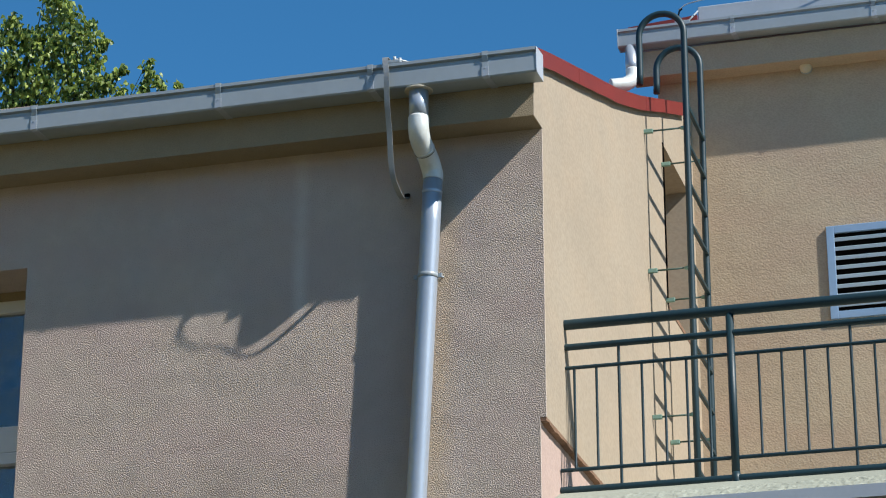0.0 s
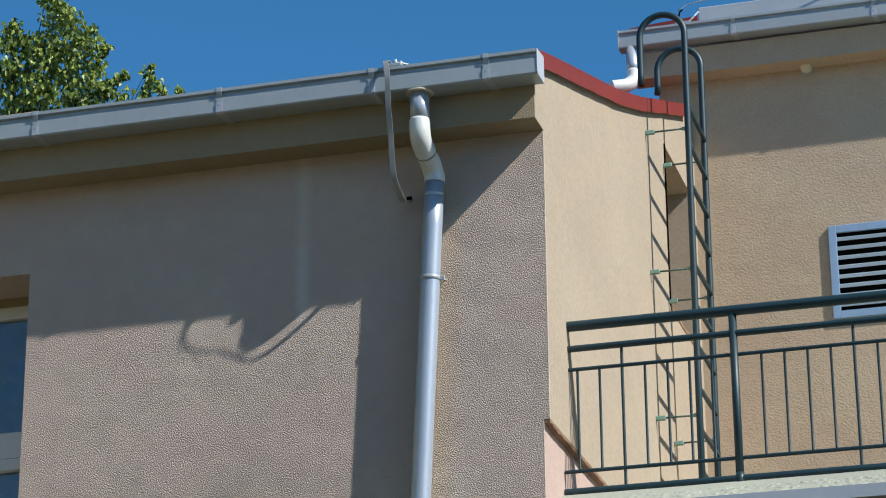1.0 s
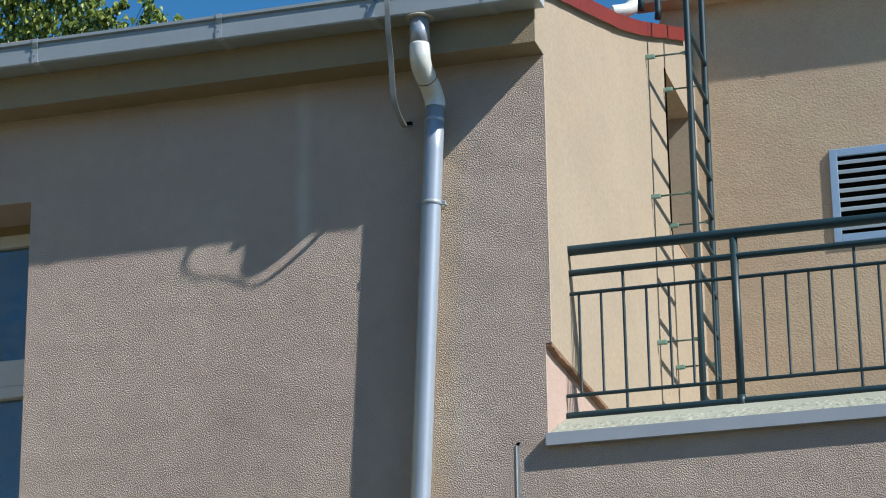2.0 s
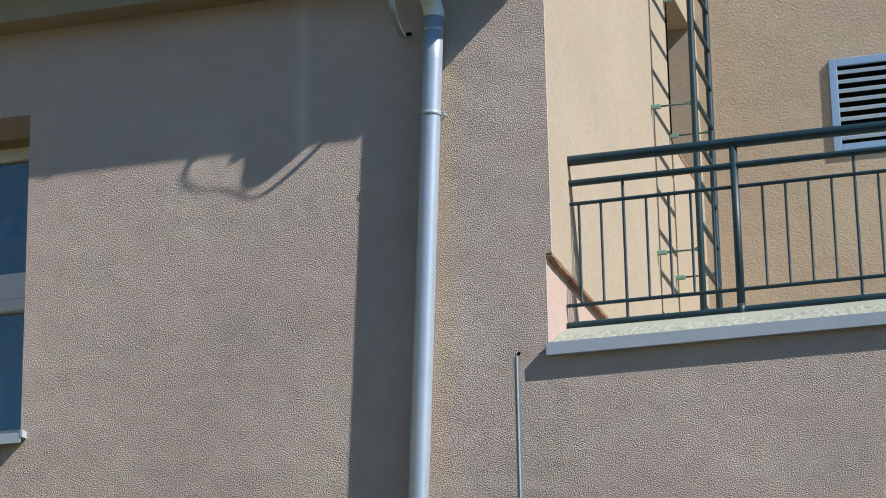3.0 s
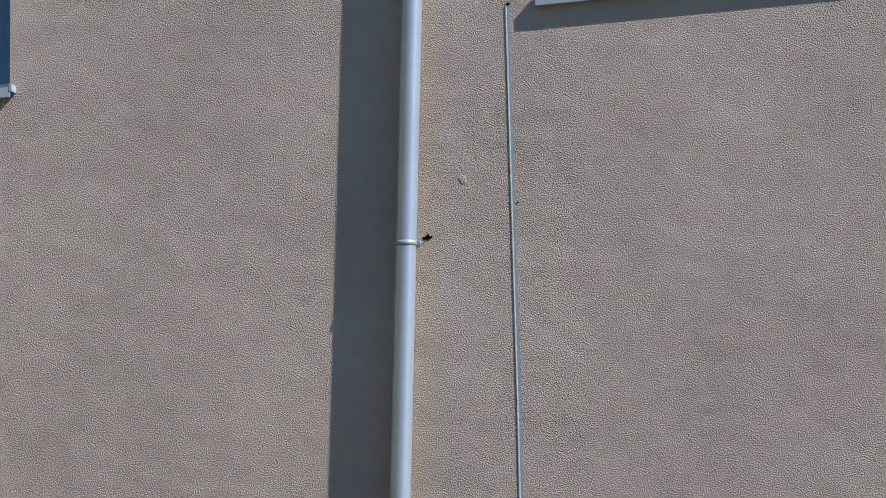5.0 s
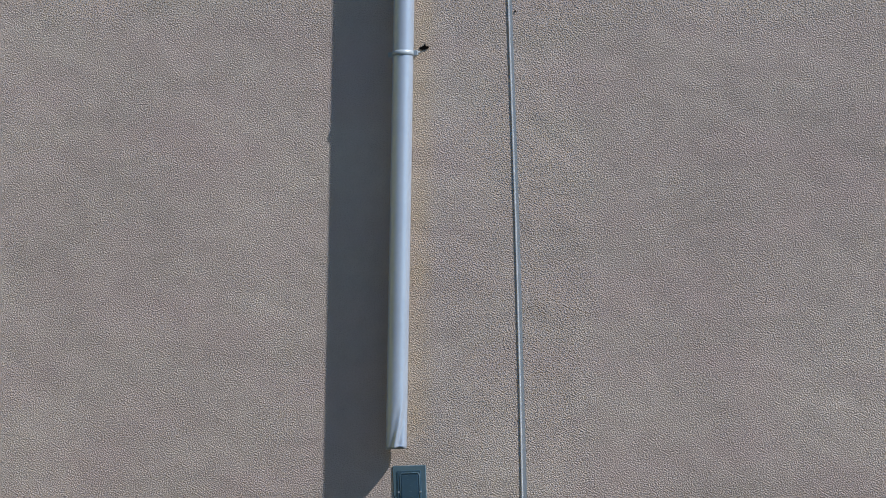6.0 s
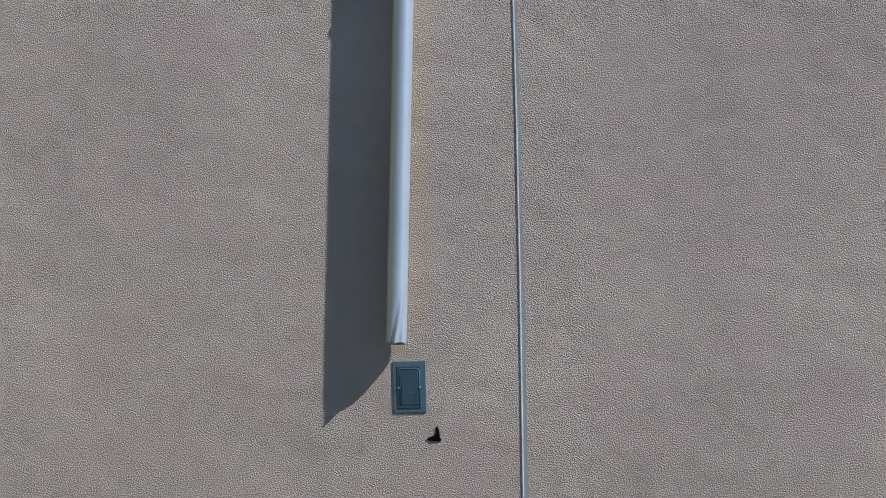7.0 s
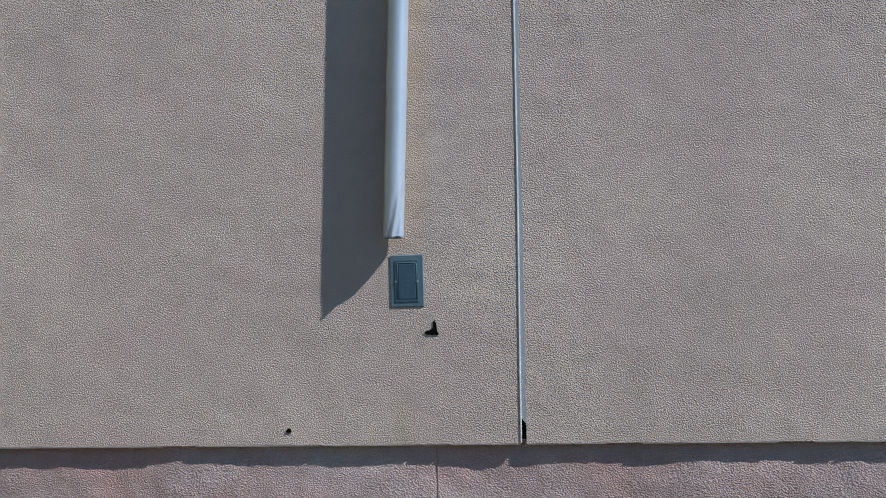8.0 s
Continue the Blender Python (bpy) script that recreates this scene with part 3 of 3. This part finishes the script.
part("elbow_rim", tube(bend[24:26], PR + 0.0052, 28), ELBOW, rain_pipe)
part("elbow_seam", tube([bend[26], bend[26].lerp(bend[27], 0.3)], PR + 0.0045, 28), DARK, rain_pipe, "dark seam between the elbows")
part("stub_pipe", tube([(OX, OY, 6.622), (OX, OY, 6.47)], PR, 28), PIPE, rain_pipe)
part("outlet_flange", bevel(tube([(OX, OY, 6.613), (OX, OY, 6.621)], 0.068, 28), 0.002, 1), CREAM, rain_pipe, "cream sealant flange under the gutter")
for z in (5.735, 3.467):
    c = part("clamp", tube([(pipe_x(z), PY, z - 0.011), (pipe_x(z), PY, z - 0.009), (pipe_x(z), PY, z + 0.009), (pipe_x(z), PY, z + 0.011)], [PR + 0.001, PR + 0.004, PR + 0.004, PR + 0.001], 28), GREY_METAL, rain_pipe)
    for s in (-1, 1):
        part("clamp_ear", bevel(boxes((pipe_x(z) + s * 0.0605 - 0.0095, pipe_x(z) + s * 0.0605 + 0.0095, PY - 0.004, PY + 0.004, z - 0.011, z + 0.011)), 0.0015, 1), GREY_METAL, c)
    part("clamp_pin", tube([(pipe_x(z) + 0.045, -0.03, z + 0.008), (pipe_x(z) + 0.06, 0.005, z + 0.014)], 0.004, 8), GREY_METAL, c)

# ---- flat earthing strip that hangs from the gutter to the wall ----
strip = thing("earthing_strip", "grey flat metal strip hanging from the gutter to the wall", "metal strip")
curve = arc([(-0.66, -0.24, 6.772), (-0.675, -0.300, 6.783), (-0.657, -0.337, 6.690), (-0.659, -0.316, 6.540), (-0.658, -0.279, 6.412), (-0.658, -0.254, 6.290), (-0.654, -0.234, 6.200), (-0.644, -0.203, 6.147), (-0.637, -0.140, 6.118), (-0.640, -0.070, 6.138), (-0.653, 0.004, 6.178)], 6)
part("band", ribbon(curve, 0.026, 0.004), CABLE, strip)
part("strip_clamp", bevel(boxes((-0.69, -0.60, -0.30, -0.235, 6.752, 6.768)), 0.003), GREY_METAL, strip)
for x, y in ((-0.632, -0.285), (-0.612, -0.262)):
    part("bolt", tube([(x, y, 6.765), (x, y, 6.79)], 0.008, 8), GREY_METAL, strip)
part("wire", tube(arc([(-0.64, -0.27, 6.785), (-0.58, -0.22, 6.782), (-0.50, -0.1, 6.775), (-0.42, 0.05, 6.83)], 5), 0.006, 8), CABLE, strip)
part("wall_plug", bevel(boxes((-0.662, -0.636, -0.014, 0.002, 6.168, 6.190)), 0.003), DARK, strip)


# ---- small things on the facade ----
# a hole is a thin proud patch, its inner shade put into the black colour
def patch(name, cx, cz, outline, parent, label, depth=0.0035):
    bm = extrude([(cx + x, cz + z) for x, z in outline], 1, -depth, 0.004)
    part(name, bm, DARK, parent, label)


def chip(s, seed):
    rnd = random.Random(seed)
    return [(s * (0.6 + 0.6 * rnd.random()) * math.cos(a), s * (0.5 + 0.6 * rnd.random()) * math.sin(a)) for a in (2 * math.pi * k / 9 for k in range(9))]


patch("hole", -0.576, 1.265, [(-0.040, 0.004), (-0.022, -0.004), (0.020, -0.006), (0.030, -0.002), (0.022, 0.012), (0.019, 0.040), (0.012, 0.062), (0.006, 0.058), (0.004, 0.030), (-0.006, 0.018), (-0.025, 0.014)], wall_front, "flat black patch for the shade in a broken plaster hole")
patch("hole", -1.267, 0.838, chip(0.014, 3), wall_front, "small flat black patch for the shade in a plaster chip")
patch("hole", -0.552, 3.500, [(-0.03, -0.006), (-0.01, -0.012), (0.014, -0.006), (0.018, 0.004), (0.002, 0.004), (-0.002, 0.02), (-0.008, 0.006), (-0.028, 0.002)], wall_front, "flat black patch for the shade in a broken plaster hole")
patch("hole", -0.148, 4.548, chip(0.009, 5), wall_front, "small flat black patch for the shade in a plaster chip")
patch("hole", -0.128, 3.63, chip(0.005, 8), wall_terrace, "small flat black patch for the shade in a plaster chip")
bm = bmesh.new()
bmesh.ops.create_icosphere(bm, subdivisions=3, radius=0.021)
for v in bm.verts:
    v.co *= 1 + 0.35 * noise.noise(v.co * 60)
    v.co = Vector((v.co.x - 0.384, v.co.y * 0.13, v.co.z + 3.752))
part("lump", bm, STUCCO, wall_front)

cover = thing("cover_box", "blue-grey plastic junction box cover on the facade", "junction box")
bx0, bx1, bz0, bz1 = -0.765, -0.611, 1.388, 1.620
part("frame", bevel(boxes((bx0, bx1, -0.004, 0.004, bz0, bz1)), 0.0025), BOX, cover)
part("lid", bevel(boxes((bx0 + 0.021, bx1 - 0.023, -0.0065, -0.0035, bz0 + 0.022, bz1 - 0.022)), 0.0012, 1), BOX_LID, cover, "darker blue lid")
rx0, rx1, rz0, rz1 = bx0 + 0.034, bx1 - 0.030, bz0 + 0.036, bz1 - 0.034
corner = [(rx1 - 0.012 + 0.012 * math.cos(q), rz1 - 0.012 + 0.012 * math.sin(q)) for q in (math.pi / 2 * k / 5 for k in range(6))]
rim = [(rx1, rz0)] + corner + [(rx0 + 0.006, rz1), (rx0, rz1 - 0.006), (rx0, rz0)]
part("lid_rim", tube([(x, -0.0062, z) for x, z in rim], 0.0024, 8), BOX, cover)
part("lid_field", bevel(boxes((rx0 + 0.006, rx1 - 0.006, -0.0078, -0.006, rz0, rz1 - 0.008)), 0.001, 1), BOX_LID, cover)
for x in (bx0 + 0.027, bx1 - 0.027):
    part("screw", tube([(x, -0.006, 1.502), (x, -0.0105, 1.502)], 0.004, 10), GREY_METAL, cover)
for k, (dx, w) in enumerate(((-0.008, 0.007), (0.003, 0.007), (-0.002, 0.014), (-0.003, 0.022), (0.001, 0.016))):
    part("mark", boxes((-0.690 + dx, -0.690 + dx + w, -0.0086, -0.0076, 1.556 - 0.026 * k, 1.5585 - 0.026 * k)), BOX, cover)

# expansion joint profile, a little out of plumb and in three lengths
joint = thing("joint_profile", "thin grey metal expansion joint profile in the facade", "joint profile")


zs = (4.543, 2.72, 2.13, 0.885)
for i, (a, b) in enumerate(zip(zs, zs[1:])):
    cut = 0.025 * (i == 2)
    steps = [a + (b - a) * k / 6 for k in range(7)]
    left = [(joint_left(z) + 0.004, z - cut * 0 + 0.001) for z in steps]
    right = [(joint_right(z) - 0.0006, z) for z in steps]
    right[-1] = (right[-1][0], right[-1][1] - cut)
    part("cover_strip", extrude(left + right[::-1], 1, -0.0012 + 0.0004 * i, 0.02), GREY_TRIM, joint)
    left = [(joint_left(z) + 0.0003, z - 0.11 * (i == 2 and k == 6)) for k, z in enumerate(steps)]
    right = [(joint_left(z) + 0.005, z - 0.11 * (i == 2 and k == 6)) for k, z in enumerate(steps)]
    part("flange", extrude(left + right[::-1], 1, -0.0036, 0.0022), WHITE_PVC, joint, "thin pale edge flange")


# ---- terrace railing ----
railing = thing("railing", "dark green painted steel railing on the terrace rim", "railing")
RY, RX1 = 0.405, 6.0
LOW = {"top": (5.593, 0.026), "mid": (5.479, 0.0165), "thin": (5.374, 0.0095), "low": (4.870, 0.0095), "base": (4.769, 0.020)}
for key, (z, r) in LOW.items():
    x0 = {"low": -0.008, "base": -0.009}.get(key, 0.012)
    part({"top": "handrail", "mid": "middle_rail", "thin": "upper_bar", "low": "lower_bar", "base": "base_rail"}[key],
         tube([(x0, RY, z), (x0 + 0.003, RY, z)] + [(x0 + (RX1 - x0) * i / 12, RY, z) for i in range(1, 13)], r, 14), GREEN, railing)
posts = [0.821 + 1.115 * k for k in range(5)]
for x in posts:
    p = part("post", tube([(x, RY, 4.70), (x, RY, 5.585)], 0.0195, 16), GREEN, railing)
    part("post_foot", tube([(x, RY, 4.70), (x, RY, 4.772), (x, RY, 4.80)], [0.025, 0.025, 0.0195], 16), GREEN, p)
x = 0.0
bars = [0.064, 0.172, 0.282, 0.392, 0.501, 0.606, 0.712] + [p + 0.128 + 0.1085 * k for p in posts for k in range(9) if 0.128 + 0.1085 * k < 1.05]
long_bars = [0.282] + [p + 0.128 + 0.1085 * 4 for p in posts]
for x in bars:
    is_long = any(abs(x - q) < 0.01 for q in long_bars)
    z0, z1 = (4.776, 5.487) if is_long else (4.870, 5.381)
    part("baluster", tube([(x, RY, z0), (x, RY, z0 + 0.012), (x, RY, z1 - 0.012), (x, RY, z1)], [0.0095, 0.0065, 0.0065, 0.0095] if not is_long else 0.0075, 10), GREEN, railing)

# ---- roof ladder ----
ladder = thing("roof_ladder", "dark green steel ladder with hooked tops on the gable wall", "ladder")
LX, HR, LEAN = 0.262, 0.134, 0.0040   # the stiles lean a little with height


def stile_x(z):
    return LX + LEAN * (z - 4.7)


for y, zt, ze in ((2.55, 8.232, 7.79), (3.07, 8.245, 7.957)):
    zc = zt - HR
    tx = stile_x(zc)
    pts = [(stile_x(z), y, z) for z in (4.70, 6.0, 7.5, zc - 0.02)] + [(tx - HR + HR * math.cos(a), y, zc + HR * math.sin(a)) for a in (math.pi * k / 16 for k in range(17))] + [(tx - 2 * HR, y, ze + 0.06), (tx - 2 * HR - 0.004, y, ze)]
    part("stile", tube(pts, 0.0195, 18), GREEN, ladder)
for k in range(12):
    z = 7.617 - 0.2445 * k
    bm = boxes((stile_x(z) - 0.004, stile_x(z) + 0.018, 2.552, 3.068, z - 0.011, z + 0.011))
    part("rung", bevel(bm, 0.003), GREEN, ladder)
for y in (2.55, 3.07):
    for z in (7.487, 6.622, 5.752):
        s = part("stand_off", tube([(0.05, y, z), (stile_x(z) - 0.01, y, z)], 0.0055, 10), GREEN_DULL, ladder, "dull green wall bracket")
        part("plug", bevel(boxes((0.0195, 0.075, y - 0.011, y + 0.011, z - 0.013, z + 0.013)), 0.004), GREEN_PALE, s)
        part("collar", tube([(stile_x(z) - 0.04, y, z), (stile_x(z) - 0.03, y, z), (stile_x(z) - 0.012, y, z)], [0.008, 0.011, 0.013], 10), GREEN_PALE, s)

# ---- ventilation louvre on the rear wall ----
louvre = thing("vent_louvre", "blue-grey aluminium louvre grille on the rear wall", "louvre")


def bx(x):
    return 2.656 + (x - 2.656) * 0.9934


lx0, lx1, lz0, lz1 = bx(0.841), bx(0.841) + 0.95, 6.777, 7.393
fy0, fy1, fw = BY - 0.020, BY - 0.001, 0.050
for n_, b in (("frame_side", (lx0, lx0 + fw, fy0, fy1, lz0, lz1)), ("frame_side", (lx1 - fw, lx1, fy0, fy1, lz0, lz1)),
              ("frame_top", (lx0 + fw, lx1 - fw, fy0, fy1, lz1 - fw, lz1)), ("frame_bottom", (lx0 + fw, lx1 - fw, fy0, fy1, lz0, lz0 + fw))):
    part(n_, bevel(boxes(b), 0.003), LOUVRE, louvre)
# black sheet: the shade between the slats is put into its colour
part("backing", boxes((lx0 + 0.01, lx1 - 0.01, BY - 0.003, BY - 0.0008, lz0 + 0.01, lz1 - 0.01)), DARK, louvre)
for k in range(8):
    z = lz1 - fw - 0.038 - 0.0622 * k
    part("slat", extrude([(fy0 + 0.002, z - 0.016), (fy0 + 0.004, z - 0.018), (fy1 - 0.001, z + 0.010), (fy1 - 0.003, z + 0.013), (fy0 + 0.002, z + 0.004)], 0, lx0 + fw - 0.002, lx1 - fw + 0.002), SLAT, louvre, "paler weathered slat")

# ---- bulkhead lamp under the rear eaves ----
lamp = thing("wall_lamp", "small round cream lamp under the rear eaves", "lamp")
lc = Vector((bx(0.772), BY - 0.045, 8.497))
part("lamp_base", bevel(tube([lc + Vector((0, 0.045, 0)), lc + Vector((0, 0.02, 0))], 0.040, 20), 0.002, 1), GREY_METAL, lamp)
part("lamp_cover", tube([lc + Vector((0, 0.03, 0)), lc + Vector((0, 0.015, 0)), lc + Vector((0, -0.008, 0)), lc + Vector((0, -0.024, 0)), lc + Vector((0, -0.03, 0))], [0.038, 0.040, 0.036, 0.022, 0.008], 20), LAMP, lamp)

# ---- rain pipe of the rear gutter ----
rear_pipe = thing("rain_pipe", "short white elbowed rain pipe on the rear gutter", "downpipe")
part("stub_pipe", tube([(-0.324, 3.95, 8.71), (-0.318, 3.95, 8.585), (-0.312, 3.945, 8.53)], [0.034, 0.042, 0.044], 24), PIPE, rear_pipe)
part("elbow", tube(arc([(-0.313, 3.945, 8.535), (-0.312, 3.93, 8.47), (-0.345, 3.90, 8.425), (-0.40, 3.865, 8.405), (-0.44, 3.845, 8.397)], 6), 0.046, 24), ELBOW, rear_pipe, "white curved metal elbow")

# ---- lightning wire on the rear roof ----
wire = thing("lightning_wire", "thin metal lightning wire with a holder on the rear roof", "wire")
part("holder", tube(arc([(0.0, BY - 0.2, 8.82), (-0.002, BY - 0.2, 8.88), (0.008, BY - 0.2, 8.92), (0.025, BY - 0.2, 8.935)], 4), 0.006, 8), DARK, wire)
part("holder_foot", bevel(boxes((-0.02, 0.08, BY - 0.24, BY - 0.16, 8.815, 8.835)), 0.004), GREY_METAL, wire)
part("line", tube(arc([(0.0, BY - 0.2, 8.93), (0.08, BY - 0.2, 8.97), (0.3, BY - 0.2, 8.985), (0.7, BY - 0.15, 8.97), (1.1, BY - 0.1, 9.0)], 6), 0.004, 8), WHITE_TRIM, wire)
part("stay", tube([(0.05, BY - 0.2, 8.83), (0.12, BY - 0.15, 8.93)], 0.006, 8), GREY_METAL, wire)


# ---- tree behind the house ----
def tree(x, y, z_top, label, seed, crown):
    rnd = random.Random(seed)
    t = thing("tree", label, "tree")
    trunk_top = Vector((x, y, z_top - 1.2))
    part("trunk", tube(arc([(x - 0.3, y + 0.2, 0), (x - 0.2, y + 0.1, z_top * 0.35), (x - 0.05, y, z_top * 0.7), trunk_top], 5), [0.20 - 0.16 * i / 15 for i in range(16)], 10), BARK, t)
    leaves = bmesh.new()
    for cx, cz, r, count in crown:
        c = Vector((cx, y, cz))
        foot = Vector((x, y, max(2.5, cz - 1.0 - abs(cx - x))))
        part("limb", tube(arc([foot, (foot + c) / 2 + Vector((0, 0, -0.1)), c], 4), [0.012 - 0.010 * i / 8 for i in range(9)], 6), BARK, t)
        for _ in range(count):
            d = Vector((rnd.gauss(0, 1), rnd.gauss(0, 1), rnd.gauss(0, 1))).normalized() * 0.88 * r * rnd.random() ** 0.45
            d.z *= 1.15
            p = c + d
            long_, wide = rnd.uniform(0.034, 0.056), rnd.uniform(0.018, 0.027)
            m = Matrix.Translation(p) @ Euler((rnd.gauss(-1.0, 0.5), rnd.gauss(0, 0.5), rnd.uniform(-3.14, 3.14))).to_matrix().to_4x4()
            v = [leaves.verts.new(m @ Vector(q)) for q in ((0, 0, 0), (wide, long_ * 0.35, 0.010), (wide * 0.7, long_ * 0.8, 0.004), (0, long_ * 1.25, -0.012), (-wide * 0.7, long_ * 0.8, 0.004), (-wide, long_ * 0.35, 0.010), (0, long_ * 0.5, -0.006))]
            for a, b in ((0, 1), (1, 2), (2, 3), (3, 4), (4, 5), (5, 0)):
                leaves.faces.new((v[a], v[b], v[6]))
    me = bpy.data.meshes.new("crown")
    leaves.to_mesh(me)
    leaves.free()
    me.materials.append(LEAF)
    ob = new("crown", me)
    ob.parent = t
    return t


# clumps of the crown: x, z, radius
CLUMPS = ((-6.35, 11.74, 0.19), (-6.44, 11.95, 0.16), (-6.23, 11.61, 0.15), (-6.06, 11.45, 0.14), (-6.17, 11.35, 0.19), (-5.92, 11.29, 0.11), (-5.85, 11.30, 0.06), (-6.39, 11.38, 0.19), (-6.55, 11.40, 0.15), (-6.76, 11.63, 0.09), (-6.72, 11.46, 0.14), (-6.83, 11.50, 0.12), (-6.71, 11.20, 0.19), (-6.81, 11.11, 0.16), (-6.43, 11.11, 0.22), (-6.16, 11.13, 0.19), (-5.94, 11.13, 0.11), (-5.96, 10.94, 0.14), (-5.82, 10.87, 0.11), (-5.69, 10.79, 0.07), (-5.75, 10.97, 0.07), (-5.67, 11.01, 0.05), (-6.53, 10.90, 0.22), (-6.20, 10.86, 0.22), (-6.74, 10.85, 0.19), (-5.98, 10.75, 0.14), (-5.43, 11.06, 0.04), (-5.44, 10.98, 0.05), (-5.39, 10.89, 0.08), (-5.47, 10.79, 0.07), (-5.31, 10.80, 0.07), (-5.14, 10.79, 0.04))
rnd = random.Random(4)
crown = [(x, z, r, int(12 + 4600 * r * r)) for x, z, r in CLUMPS]
# the rest of the crown, lower down and further left
for _ in range(60):
    x, z = rnd.uniform(-9.0, -5.4), rnd.uniform(8.2, 10.7)
    crown.append((x, z, rnd.uniform(0.2, 0.35), 90))
for _ in range(26):
    x = rnd.uniform(-9.0, -7.05)
    crown.append((x, rnd.uniform(10.6, 11.9 - 0.3 * abs(x + 7.5)), rnd.uniform(0.15, 0.3), 110))
tree(-6.7, 8.0, 11.4, "green broad-leaved tree standing behind the house", 11, crown)

# ---- added unseen wall behind the camera, which blocks the low sky ----
wall_sky_block = setting("wall_sky_block", "added unseen stucco wall that keeps low sky light off the facade", "wall", boxes((-16, 25, -26, -25.6, 0, 10.7)), STUCCO_BACK)
# added out of view as a reflector, its ochre warms the facade's shaded parts
setting("wall_bounce", "added unseen ochre wall that bounces warm sunlight into the shade", "wall", boxes((-16.4, -16, -26, 0.0, 0, 10.7)), OCHRE)
